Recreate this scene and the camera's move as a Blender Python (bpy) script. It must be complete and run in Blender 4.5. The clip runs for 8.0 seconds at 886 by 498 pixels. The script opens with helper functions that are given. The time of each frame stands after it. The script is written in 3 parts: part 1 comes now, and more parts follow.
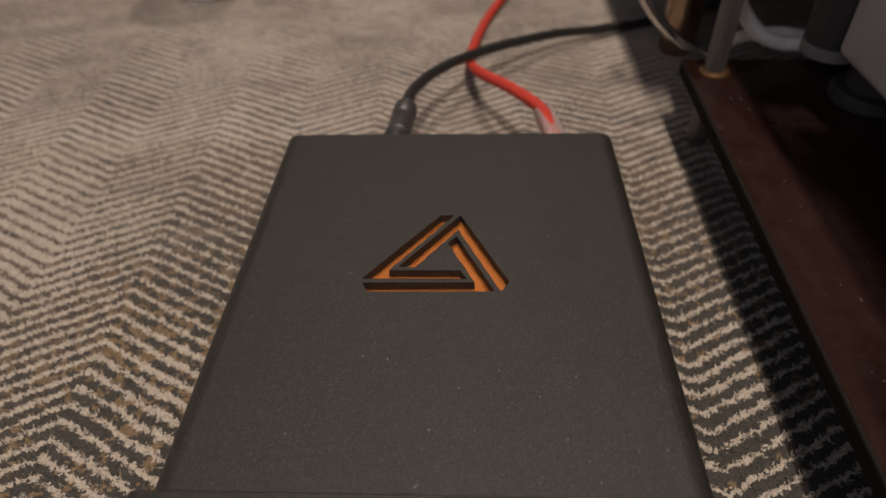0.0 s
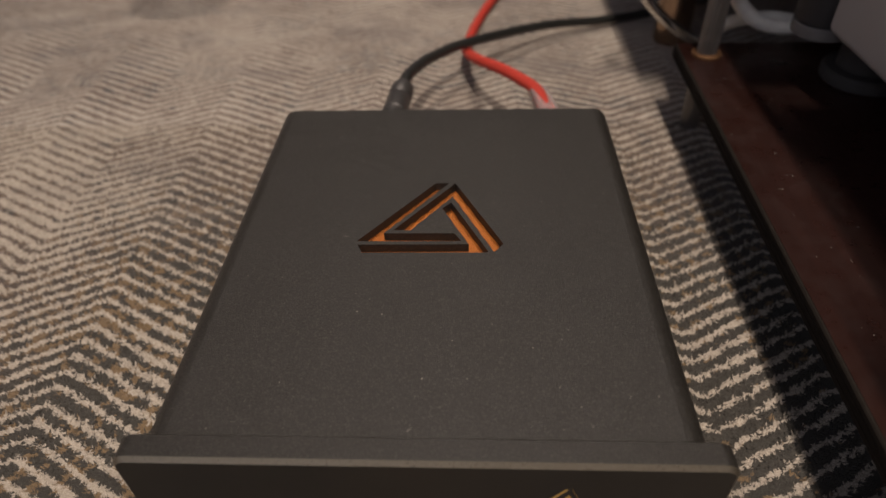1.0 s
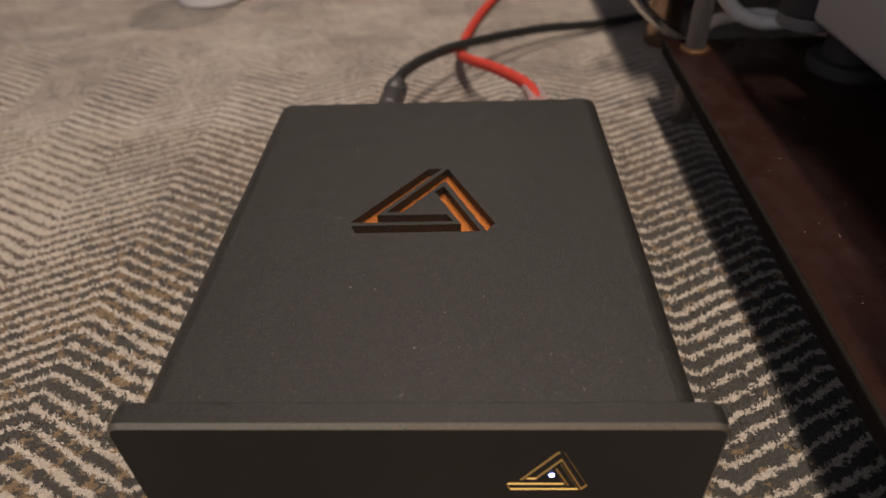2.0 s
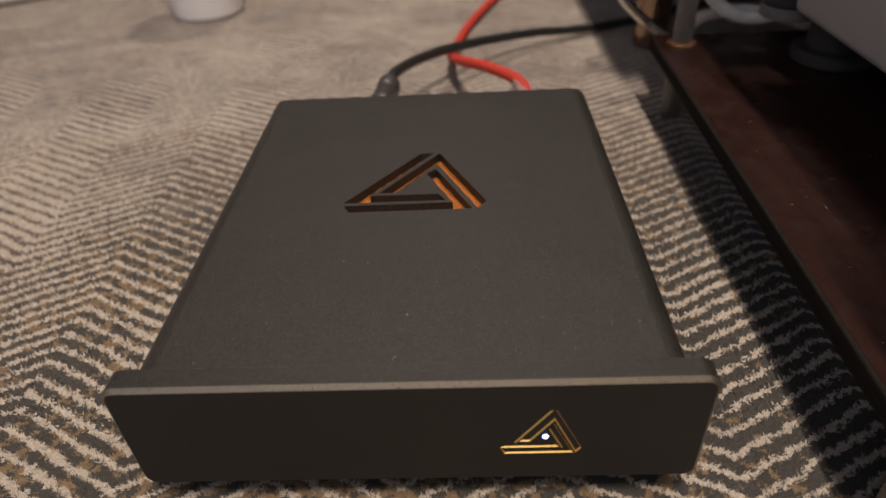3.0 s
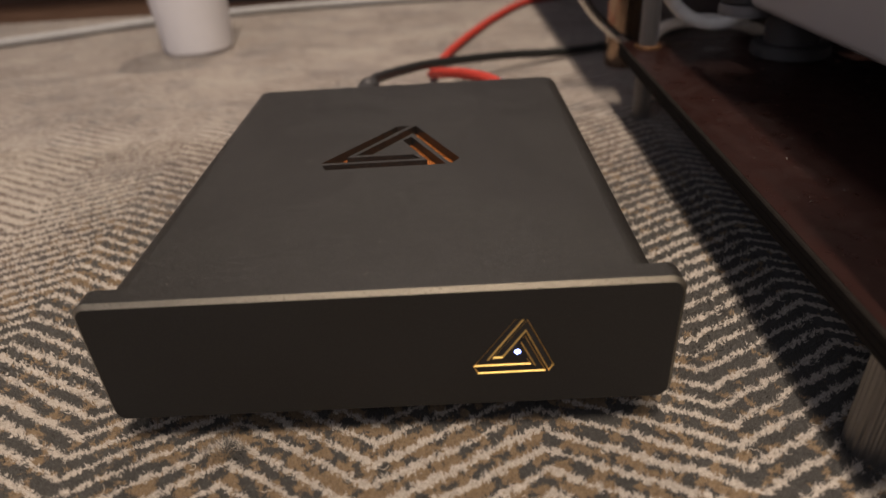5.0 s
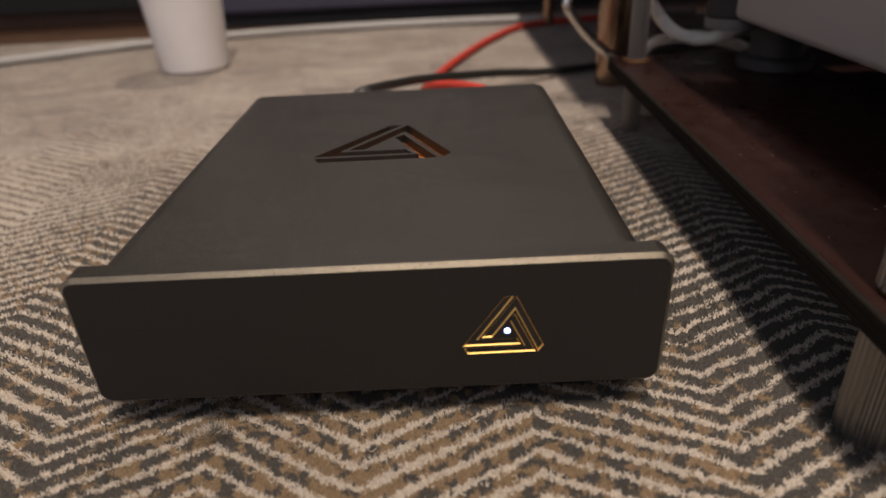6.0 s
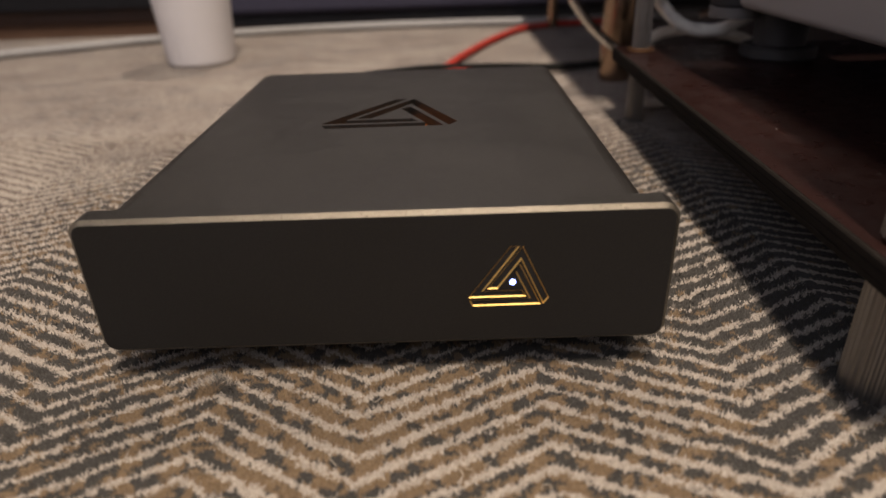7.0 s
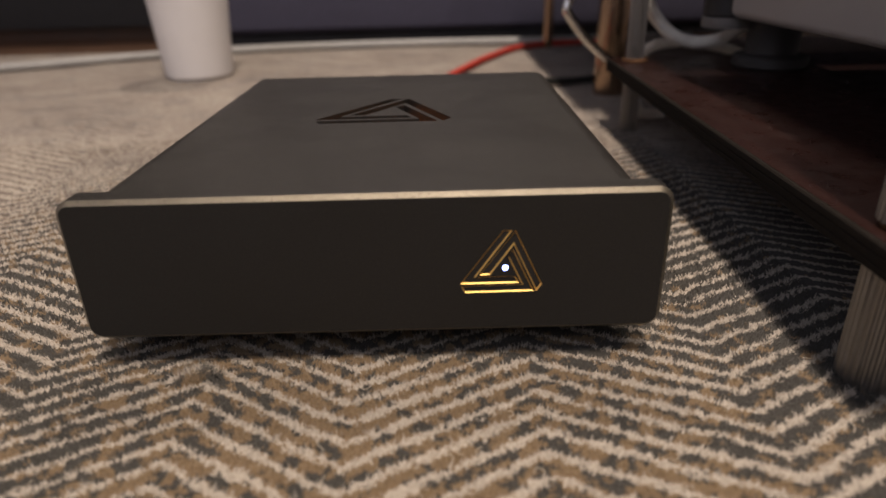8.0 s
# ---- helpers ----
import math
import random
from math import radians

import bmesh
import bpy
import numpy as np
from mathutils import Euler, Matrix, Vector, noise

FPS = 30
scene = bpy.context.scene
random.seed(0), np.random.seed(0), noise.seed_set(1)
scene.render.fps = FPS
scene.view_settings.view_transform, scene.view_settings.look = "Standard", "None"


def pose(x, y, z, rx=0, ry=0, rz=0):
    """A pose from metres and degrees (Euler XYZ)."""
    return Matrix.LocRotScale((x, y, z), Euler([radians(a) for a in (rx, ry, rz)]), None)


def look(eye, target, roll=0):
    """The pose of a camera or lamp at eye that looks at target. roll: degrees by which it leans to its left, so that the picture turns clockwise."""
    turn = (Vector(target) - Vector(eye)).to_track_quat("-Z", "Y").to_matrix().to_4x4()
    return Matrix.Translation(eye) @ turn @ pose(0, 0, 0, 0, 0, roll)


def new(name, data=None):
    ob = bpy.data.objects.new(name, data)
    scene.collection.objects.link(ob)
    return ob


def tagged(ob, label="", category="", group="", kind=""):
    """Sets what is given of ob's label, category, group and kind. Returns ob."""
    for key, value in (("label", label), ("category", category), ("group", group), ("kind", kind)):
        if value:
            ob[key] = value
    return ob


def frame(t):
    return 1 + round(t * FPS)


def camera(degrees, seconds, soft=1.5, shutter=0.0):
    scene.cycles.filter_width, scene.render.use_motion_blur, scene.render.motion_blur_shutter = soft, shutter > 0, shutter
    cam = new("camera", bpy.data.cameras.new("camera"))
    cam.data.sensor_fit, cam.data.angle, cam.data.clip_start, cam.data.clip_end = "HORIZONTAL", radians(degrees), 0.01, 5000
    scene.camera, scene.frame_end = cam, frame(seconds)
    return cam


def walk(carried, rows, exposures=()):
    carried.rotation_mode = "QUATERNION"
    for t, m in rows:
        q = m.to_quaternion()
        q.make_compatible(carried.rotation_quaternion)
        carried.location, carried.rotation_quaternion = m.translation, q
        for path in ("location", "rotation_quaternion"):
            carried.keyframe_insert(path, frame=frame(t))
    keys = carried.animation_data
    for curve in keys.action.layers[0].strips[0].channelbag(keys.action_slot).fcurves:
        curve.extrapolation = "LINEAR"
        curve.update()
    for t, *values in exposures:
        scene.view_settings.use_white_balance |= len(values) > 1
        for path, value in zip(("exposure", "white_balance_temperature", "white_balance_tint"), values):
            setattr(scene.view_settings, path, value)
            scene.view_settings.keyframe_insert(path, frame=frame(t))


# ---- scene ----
cam = camera(69.19, 8.0)
cam.data.dof.use_dof, cam.data.dof.focus_distance, cam.data.dof.aperture_fstop = True, 0.280, 6.5
PATH = [
    (0, (0.0137, -0.0950, 0.2781), (-0.0068, 0.2744, -0.0582), -2.35),
    (0.5, (0.0155, -0.1041, 0.2700), (-0.0068, 0.2682, -0.0630), -2.46),
    (1, (0.0158, -0.1127, 0.2625), (-0.0038, 0.2633, -0.0666), -2.19),
    (2.5, (0.0211, -0.1355, 0.2426), (0.0018, 0.2571, -0.0664), -3.29),
    (3, (0.0216, -0.1438, 0.2346), (0.0037, 0.2545, -0.0671), -3.57),
    (3.5, (0.0219, -0.1525, 0.2266), (0.0048, 0.2548, -0.0629), -3.65),
    (4, (0.0239, -0.1602, 0.2163), (0.0099, 0.2559, -0.0606), -3.74),
    (4.5, (0.0264, -0.1696, 0.2038), (0.0151, 0.2510, -0.0663), -3.88),
    (6, (0.0268, -0.1898, 0.1764), (0.0252, 0.2506, -0.0604), -2.92),
    (6.5, (0.0264, -0.1916, 0.1681), (0.0244, 0.2496, -0.0670), -2.40),
    (7, (0.0236, -0.2012, 0.1570), (0.0223, 0.2439, -0.0707), -2.05),
    (7.5, (0.0254, -0.2019, 0.1515), (0.0288, 0.2485, -0.0656), -1.72),
    (8, (0.0247, -0.2053, 0.1428), (0.0269, 0.2485, -0.0672), -1.52),
]
walk(cam, [(t, look(eye, target, roll)) for t, eye, target, roll in PATH], exposures=((0, -0.33), (1.2, -0.22), (3, -0.04), (8, 0.04)))

# ---- light ----
world = bpy.data.worlds.new("world")
scene.world = world
world.use_nodes = True
world.node_tree.nodes["Background"].inputs[0].default_value = (1.0, 0.9, 0.8, 1)
world.node_tree.nodes["Background"].inputs[1].default_value = 0.02


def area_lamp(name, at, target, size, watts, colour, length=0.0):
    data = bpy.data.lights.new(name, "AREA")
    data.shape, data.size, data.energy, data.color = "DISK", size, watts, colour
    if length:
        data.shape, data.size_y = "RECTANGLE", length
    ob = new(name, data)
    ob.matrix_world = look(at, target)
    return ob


area_lamp("ceiling_lamp", (0.125, -0.62, 2.3), (0.190, 0.1, 0), 0.056, 19.0, (1.0, 0.855, 0.752), 0.52).data.spread = radians(115)
area_lamp("second_ceiling_lamp", (1.22, -0.95, 2.2), (0.0, 0.2, 0), 0.06, 9, (1.0, 0.868, 0.755))
area_lamp("third_ceiling_lamp", (0.04, 1.32, 2.2), (0.0, 0.3, 0), 0.15, 24, (1.0, 0.852, 0.745))
# bluish fill added to lift the shadows; there is no window behind it
area_lamp("cool_fill_lamp", (-0.98, -1.55, 1.20), (0.1, 0.2, 0.3), 0.9, 10.0, (0.74, 0.80, 1.0), 1.2)


# ---- materials ----
def material(name, colour, rough=0.5, metal=0.0, spec=0.5):
    m = bpy.data.materials.new(name)
    m.use_nodes = True
    b = m.node_tree.nodes["Principled BSDF"]
    b.inputs["Base Color"].default_value = (*colour, 1)
    b.inputs["Roughness"].default_value = rough
    b.inputs["Metallic"].default_value = metal
    b.inputs["Specular IOR Level"].default_value = spec
    return m


class Graph:
    """Short hand for a material's node tree."""

    def __init__(self, m):
        self.tree = m.node_tree
        self.bsdf = self.tree.nodes["Principled BSDF"]

    def add(self, kind, **values):
        n = self.tree.nodes.new(kind)
        for key, value in values.items():
            setattr(n, key, value)
        return n

    def link(self, a, b):
        self.tree.links.new(a, b)

    def put(self, socket, value):
        if isinstance(value, bpy.types.NodeSocket):
            self.link(value, socket)
        else:
            socket.default_value = value

    def math(self, op, a, b=0.0, c=0.0):
        n = self.add("ShaderNodeMath", operation=op)
        for socket, value in zip(n.inputs, (a, b, c)):
            self.put(socket, value)
        return n.outputs[0]

    def place(self):
        return self.add("ShaderNodeNewGeometry").outputs["Position"]

    def local(self):
        return self.add("ShaderNodeTexCoord").outputs["Object"]

    def noise(self, at, scale, detail=2.0, rough=0.5):
        n = self.add("ShaderNodeTexNoise")
        self.link(at, n.inputs["Vector"])
        n.inputs["Scale"].default_value, n.inputs["Detail"].default_value = scale, detail
        n.inputs["Roughness"].default_value = rough
        return n.outputs["Fac"]

    def steps(self, value, low, high, a=0.0, b=1.0):
        n = self.add("ShaderNodeMapRange")
        n.interpolation_type = "SMOOTHSTEP"
        for socket, v in zip(n.inputs, (value, low, high, a, b)):
            self.put(socket, v)
        return n.outputs[0]

    def mix(self, fac, a, b):
        n = self.add("ShaderNodeMix", data_type="RGBA")
        self.put(n.inputs[0], fac)
        for socket, value in ((n.inputs[6], a), (n.inputs[7], b)):
            self.put(socket, (*value, 1) if isinstance(value, tuple) else value)
        return n.outputs[2]

    def bump(self, height, distance, strength=1.0):
        n = self.add("ShaderNodeBump")
        n.inputs["Distance"].default_value, n.inputs["Strength"].default_value = distance, strength
        self.link(height, n.inputs["Height"])
        self.link(n.outputs[0], self.bsdf.inputs["Normal"])


def carpet_material(name, by_root):
    """A woven chevron pattern in ivory, charcoal and tan yarn, faded in patches. by_root: one colour for each tuft."""
    m = material(name, (0.3, 0.25, 0.2), 0.95, spec=0.1)
    g = Graph(m)
    here = g.place()
    at = g.add("ShaderNodeAttribute", attribute_name="root").outputs["Vector"] if by_root else here
    sep = g.add("ShaderNodeSeparateXYZ")
    g.link(at, sep.inputs[0])

    def patch(x, y, size):
        """1 in the middle of a round patch of that size, 0 outside it."""
        n = g.add("ShaderNodeVectorMath", operation="DISTANCE")
        g.link(at, n.inputs[0])
        n.inputs[1].default_value = (x, y, 0)
        return g.steps(n.outputs["Value"], size, 0.0)

    # ragged rows, folded every 63 mm
    wob = g.math("SUBTRACT", g.noise(at, 330.0, 1.0), 0.5)
    wob2 = g.math("SUBTRACT", g.noise(at, 55.0, 1.0), 0.5)
    x = g.math("SNAP", sep.outputs[0], 0.0021)
    drift = g.math("SUBTRACT", g.steps(x, -0.07, -0.01), g.steps(x, 0.06, 0.125))
    x = g.math("ADD", x, g.math("MULTIPLY", drift, 0.008))
    dist = g.math("PINGPONG", g.math("SUBTRACT", x, 0.1285), 0.0645)
    y = g.math("SUBTRACT", sep.outputs[1], g.math("MULTIPLY", dist, 0.54))
    y = g.math("ADD", y, g.math("ADD", g.math("MULTIPLY", wob, 0.0072), g.math("MULTIPLY", wob2, 0.0045)))
    row = g.math("DIVIDE", g.math("SUBTRACT", y, 0.0980), 0.0102)
    wave = g.math("PINGPONG", row, 0.5)  # 0 on an ivory row, 0.5 on a dark row
    # fading: wide patches in which the ivory spreads
    fade = g.math("ADD", g.noise(at, 7.0, 3.0, 0.6), g.math("MULTIPLY", g.noise(at, 30.0, 2.0), 0.35))
    fade = g.math("ADD", fade, g.math("MULTIPLY", patch(-0.33, 0.24, 0.20), 0.48))
    # the ivory also widens towards the far side
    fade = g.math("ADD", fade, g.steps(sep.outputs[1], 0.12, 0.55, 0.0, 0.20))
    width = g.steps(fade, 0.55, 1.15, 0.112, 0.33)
    dark = g.steps(g.math("SUBTRACT", wave, width), -0.02, 0.035)
    # charcoal or tan along a dark row
    lean = g.math("ADD", g.math("MULTIPLY", g.noise(at, 125.0, 2.0, 0.65), 2.0), g.math("MULTIPLY", g.math("SUBTRACT", g.noise(at, 13.0, 2.0), 0.5), 0.45))
    lean = g.math("ADD", lean, g.math("MULTIPLY", patch(-0.01, -0.06, 0.16), 0.14))
    lean = g.math("SUBTRACT", lean, g.math("MULTIPLY", patch(0.17, 0.08, 0.18), 0.22))
    lean = g.math("SUBTRACT", lean, g.math("MULTIPLY", patch(-0.20, 0.00, 0.18), 0.10))
    tan = g.steps(lean, 1.045, 1.10)
    tint = g.noise(at, 500.0, 1.0)
    charcoal = g.mix(tint, (0.042, 0.0395, 0.0345), (0.092, 0.0860, 0.074))
    tan_yarn = g.mix(tint, (0.165, 0.110, 0.060), (0.31, 0.220, 0.128))
    ivory = g.mix(tint, (0.39, 0.340, 0.278), (0.68, 0.600, 0.495))
    # far and left, the dark rows turn warm beige, with slate dashes left over
    along = g.add("ShaderNodeVectorMath", operation="MULTIPLY")
    g.link(at, along.inputs[0])
    along.inputs[1].default_value = (0.55, 1.0, 1.0)
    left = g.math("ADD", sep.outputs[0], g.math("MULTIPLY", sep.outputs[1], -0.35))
    far_and_left = g.math("MAXIMUM", g.steps(sep.outputs[1], 0.13, 0.36, 0.0, 0.9), g.steps(left, -0.20, -0.40, 0.0, 0.75))
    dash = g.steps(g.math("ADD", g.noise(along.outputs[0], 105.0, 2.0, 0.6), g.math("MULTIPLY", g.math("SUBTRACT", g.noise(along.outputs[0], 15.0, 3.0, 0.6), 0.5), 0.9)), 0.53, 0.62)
    beige_share = g.math("MULTIPLY", far_and_left, g.math("SUBTRACT", 1.0, g.math("MULTIPLY", dash, 0.85)))
    row_tone = g.mix(g.math("MULTIPLY", far_and_left, 0.7), g.mix(tan, charcoal, tan_yarn), (0.085, 0.080, 0.086))
    row_tone = g.mix(beige_share, row_tone, g.mix(g.noise(at, 60.0, 2.0), (0.150, 0.110, 0.084), (0.25, 0.188, 0.148)))
    colour = g.mix(dark, ivory, row_tone)
    blot = g.math("MULTIPLY", g.steps(g.noise(along.outputs[0], 13.0, 4.0, 0.68), 0.50, 0.66), g.math("MULTIPLY", far_and_left, 0.52))
    colour = g.mix(blot, colour, (0.165, 0.140, 0.130))
    pale = g.math("MULTIPLY", g.steps(g.noise(along.outputs[0], 11.0, 4.0, 0.65), 0.52, 0.70), g.math("MULTIPLY", far_and_left, 0.6))
    colour = g.mix(pale, colour, ivory)
    grain = g.noise(here, 1500.0, 2.0, 0.7)
    colour = g.mix(g.steps(grain, 0.35, 0.75, 0.0, 0.42), colour, (0.05, 0.042, 0.036))
    if by_root:
        speck = g.add("ShaderNodeTexWhiteNoise")
        g.link(at, speck.inputs["Vector"])
        colour = g.mix(g.math("MULTIPLY", g.math("POWER", speck.outputs["Value"], 2.0), 0.36), colour, (0.045, 0.037, 0.030))
    g.link(colour, g.bsdf.inputs["Base Color"])
    g.bsdf.inputs["Sheen Weight"].default_value = 0.12
    if not by_root:
        g.bump(g.math("ADD", g.math("MULTIPLY", grain, 0.5), g.math("MULTIPLY", g.noise(at, 420.0, 2.0), 0.8)), 0.0016, 0.9)
    return m


def powder_coat(name, colour, rough, size=1500.0, depth=0.00022):
    m = material(name, colour, rough, spec=0.36)
    g = Graph(m)
    at = g.local()
    grain = g.noise(at, size, 2.0, 0.6)
    fleck = g.steps(g.noise(at, size * 0.7, 1.0), 0.57, 0.68, 0.0, 0.55)
    cloud = g.noise(at, 22.0, 3.0)
    tone = tuple(c * 1.35 for c in colour)
    base = g.mix(g.math("MULTIPLY", cloud, 0.6), colour, tone)
    base = g.mix(g.steps(grain, 0.38, 0.66), tuple(c * 0.5 for c in colour), base)
    g.link(g.mix(fleck, base, tuple(min(1.0, c * 3.0) for c in colour)), g.bsdf.inputs["Base Color"])
    g.link(g.steps(cloud, 0.3, 0.7, rough - 0.04, rough + 0.05), g.bsdf.inputs["Roughness"])
    g.bump(grain, depth, 0.8)
    return m


def wood_material():
    """Dark, lacquered mahogany veneer with the grain along y."""
    m = material("mahogany", (0.06, 0.02, 0.015), 0.28, spec=0.24)
    g = Graph(m)
    stretch = g.add("ShaderNodeVectorMath", operation="MULTIPLY")
    g.link(g.local(), stretch.inputs[0])
    stretch.inputs[1].default_value = (1.0, 0.08, 1.0)
    grain = g.noise(stretch.outputs[0], 240.0, 4.0, 0.65)
    band = g.noise(stretch.outputs[0], 30.0, 2.0)
    fac = g.math("ADD", g.math("MULTIPLY", grain, 0.6), g.math("MULTIPLY", band, 0.4))
    g.link(g.mix(fac, (0.0095, 0.0036, 0.0028), (0.031, 0.0120, 0.0090)), g.bsdf.inputs["Base Color"])
    dust = g.noise(g.local(), 90.0, 4.0, 0.7)
    g.link(g.steps(dust, 0.3, 0.8, 0.26, 0.48), g.bsdf.inputs["Roughness"])
    g.bump(grain, 0.00008, 0.3)
    return m


def perforated_copper():
    """Copper sheet with a fine hexagonal grid of holes."""
    m = material("perforated_copper", (0.80, 0.27, 0.06), 0.5, 0.5, 0.15)
    g = Graph(m)
    sep = g.add("ShaderNodeSeparateXYZ")
    g.link(g.local(), sep.inputs[0])

    def lattice(shift):
        """The distance to the nearest place of a lattice, as a share of the pitch."""
        u = g.math("WRAP", g.math("ADD", g.math("DIVIDE", sep.outputs[0], 0.00112), shift), 0.5, -0.5)
        v = g.math("WRAP", g.math("ADD", g.math("DIVIDE", sep.outputs[1], 0.00194), shift), 0.5, -0.5)
        v = g.math("MULTIPLY", v, 1.732)
        return g.math("SQRT", g.math("ADD", g.math("MULTIPLY", u, u), g.math("MULTIPLY", v, v)))

    near = g.math("MINIMUM", lattice(0.0), lattice(0.5))
    web = g.steps(near, 0.27, 0.37)
    g.link(g.mix(web, (1.0, 0.34, 0.075), (0.035, 0.008, 0.002)), g.bsdf.inputs["Base Color"])
    g.bump(web, 0.0003, 0.35)
    return m


def braid(name, colour, dark, size):
    """Woven sleeve: crossing diagonal strands, by the sleeve's own length and girth."""
    m = material(name, colour, 0.6)
    g = Graph(m)
    uv = g.add("ShaderNodeSeparateXYZ")
    g.link(g.add("ShaderNodeTexCoord").outputs["UV"], uv.inputs[0])
    a = g.math("ADD", g.math("MULTIPLY", uv.outputs[0], size), g.math("MULTIPLY", uv.outputs[1], 8.0))
    b = g.math("SUBTRACT", g.math("MULTIPLY", uv.outputs[0], size), g.math("MULTIPLY", uv.outputs[1], 8.0))
    h = g.math("MULTIPLY", g.math("PINGPONG", a, 0.5), g.math("PINGPONG", b, 0.5))
    fac = g.steps(h, 0.0, 0.12)
    g.link(g.mix(fac, dark, colour), g.bsdf.inputs["Base Color"])
    g.bump(fac, 0.0006, 0.7)
    return m


def worn(name, colour, rough, metal=0.0, size=120.0, spread=0.25, depth=0.0001):
    """A plain surface with slight clouds and fine relief."""
    m = material(name, colour, rough, metal)
    g = Graph(m)
    n = g.noise(g.local(), size, 4.0, 0.6)
    lo = tuple(c * (1 - spread) for c in colour)
    hi = tuple(min(1, c * (1 + spread)) for c in colour)
    g.link(g.mix(n, lo, hi), g.bsdf.inputs["Base Color"])
    g.link(g.steps(n, 0.25, 0.75, max(rough - 0.07, 0.02), min(rough + 0.07, 1)), g.bsdf.inputs["Roughness"])
    g.bump(g.noise(g.local(), size * 9, 2.0), depth, 0.5)
    return m


CARPET, PILE = carpet_material("carpet", False), carpet_material("carpet_pile", True)
COAT = powder_coat("black_powder_coat", (0.0255, 0.0230, 0.0195), 0.385, 2300.0, 0.0003)
PLATE = powder_coat("black_anodised_plate", (0.0165, 0.0155, 0.0138), 0.45, 3800.0, 0.00005)
CHAMFER = worn("bare_chamfer", (0.17, 0.147, 0.108), 0.33, 0.7, 1400.0, 0.45)
INK = worn("black_recess", (0.012, 0.011, 0.010), 0.6)
GOLD = worn("gold_edge", (0.95, 0.60, 0.19), 0.52, 1.0, 900.0, 0.2)
COPPER_MESH = perforated_copper()
WOOD = wood_material()
EDGE = worn("dull_edge_band", (0.017, 0.0140, 0.0115), 0.85, 0.0, 260.0, 0.5)
EDGE.node_tree.nodes["Principled BSDF"].inputs["Specular IOR Level"].default_value = 0.05
STEEL = worn("satin_aluminium", (0.26, 0.245, 0.23), 0.38, 0.9, 300.0, 0.15)
LINT = worn("pale_lint", (0.20, 0.18, 0.155), 0.9)
FIBRE = worn("pale_wool", (0.55, 0.47, 0.36), 0.9)
LEG = worn("polished_bronze", (0.40, 0.28, 0.195), 0.16, 0.95, 90.0, 0.15)
BRASS = worn("brass_washer", (0.20, 0.105, 0.05), 0.5, 0.8)
SILVER = worn("silver_case", (0.42, 0.395, 0.37), 0.5, 0.1, 60.0, 0.08)
RUBBER = worn("black_rubber", (0.022, 0.020, 0.019), 0.55)
RING = worn("light_grey_plastic", (0.16, 0.15, 0.14), 0.5)
BARREL = worn("dark_barrel_metal", (0.075, 0.070, 0.066), 0.42, 0.5, 500.0, 0.3)
GREY = worn("grey_plastic", (0.030, 0.028, 0.027), 0.55)
RED = braid("red_braid", (0.78, 0.060, 0.028), (0.34, 0.018, 0.010), 420.0)
BLACKCABLE = worn("black_cable_jacket", (0.018, 0.018, 0.016), 0.38, 0.0, 400.0)
WHITECABLE = worn("cream_cable_jacket", (0.86, 0.78, 0.69), 0.45)
PALECABLE = worn("pale_grey_cable_jacket", (0.36, 0.35, 0.325), 0.5)
CHROME = worn("chrome", (0.75, 0.73, 0.70), 0.12, 1.0, 50.0, 0.05)
PORCELAIN = worn("white_paper", (0.72, 0.69, 0.67), 0.55, 0.0, 30.0, 0.05)
# for the unseen north wall: darkened so the case top reflects less light
DARKENED_WALL = worn("darkened_unseen_wall", (0.085, 0.085, 0.105), 0.9, 0.0, 6.0, 0.1, 0.0005)
WALL = worn("painted_wall", (0.74, 0.75, 0.84), 0.9, 0.0, 6.0, 0.08, 0.0005)
FLOORWOOD = worn("brown_floorboards", (0.085, 0.045, 0.025), 0.5, 0.0, 14.0, 0.4)
DARKFABRIC = worn("dark_furniture", (0.011, 0.011, 0.013), 0.75, 0.0, 90.0)
BLUEFABRIC = worn("slate_blue_fabric", (0.068, 0.065, 0.098), 0.9, 0.0, 140.0, 0.3, 0.0006)


def clear_plastic():
    m = material("clear_plastic", (0.92, 0.78, 0.73), 0.22)
    b = m.node_tree.nodes["Principled BSDF"]
    b.inputs["Transmission Weight"].default_value, b.inputs["IOR"].default_value = 0.75, 1.45
    return m


def led_material():
    m = material("white_led", (0.9, 0.95, 1.0), 0.3)
    b = m.node_tree.nodes["Principled BSDF"]
    b.inputs["Emission Color"].default_value = (0.27, 0.36, 1.0, 1)
    b.inputs["Emission Strength"].default_value = 13.0
    return m


CLEAR, LED = clear_plastic(), led_material()


# ---- mesh helpers ----
def part(name, bm, mat, parent=None, label="", sharp=35, at=(0, 0, 0)):
    """Links a bmesh as one mesh object, under a thing or a part."""
    me = bpy.data.meshes.new(name)
    bmesh.ops.recalc_face_normals(bm, faces=bm.faces)
    bm.to_mesh(me)
    bm.free()
    if sharp:
        me.polygons.foreach_set("use_smooth", [True] * len(me.polygons))
        me.set_sharp_from_angle(angle=radians(sharp))
    me.materials.append(mat)
    ob = new(name, me)
    ob.location = at
    if parent:
        ob.parent = parent
    if label:
        ob["label"] = label
    return ob


def thing(name, at, label, category, group="", kind=""):
    ob = new(name)
    ob.empty_display_size = 0.02
    ob.location = at
    return tagged(ob, label, category, group, kind)


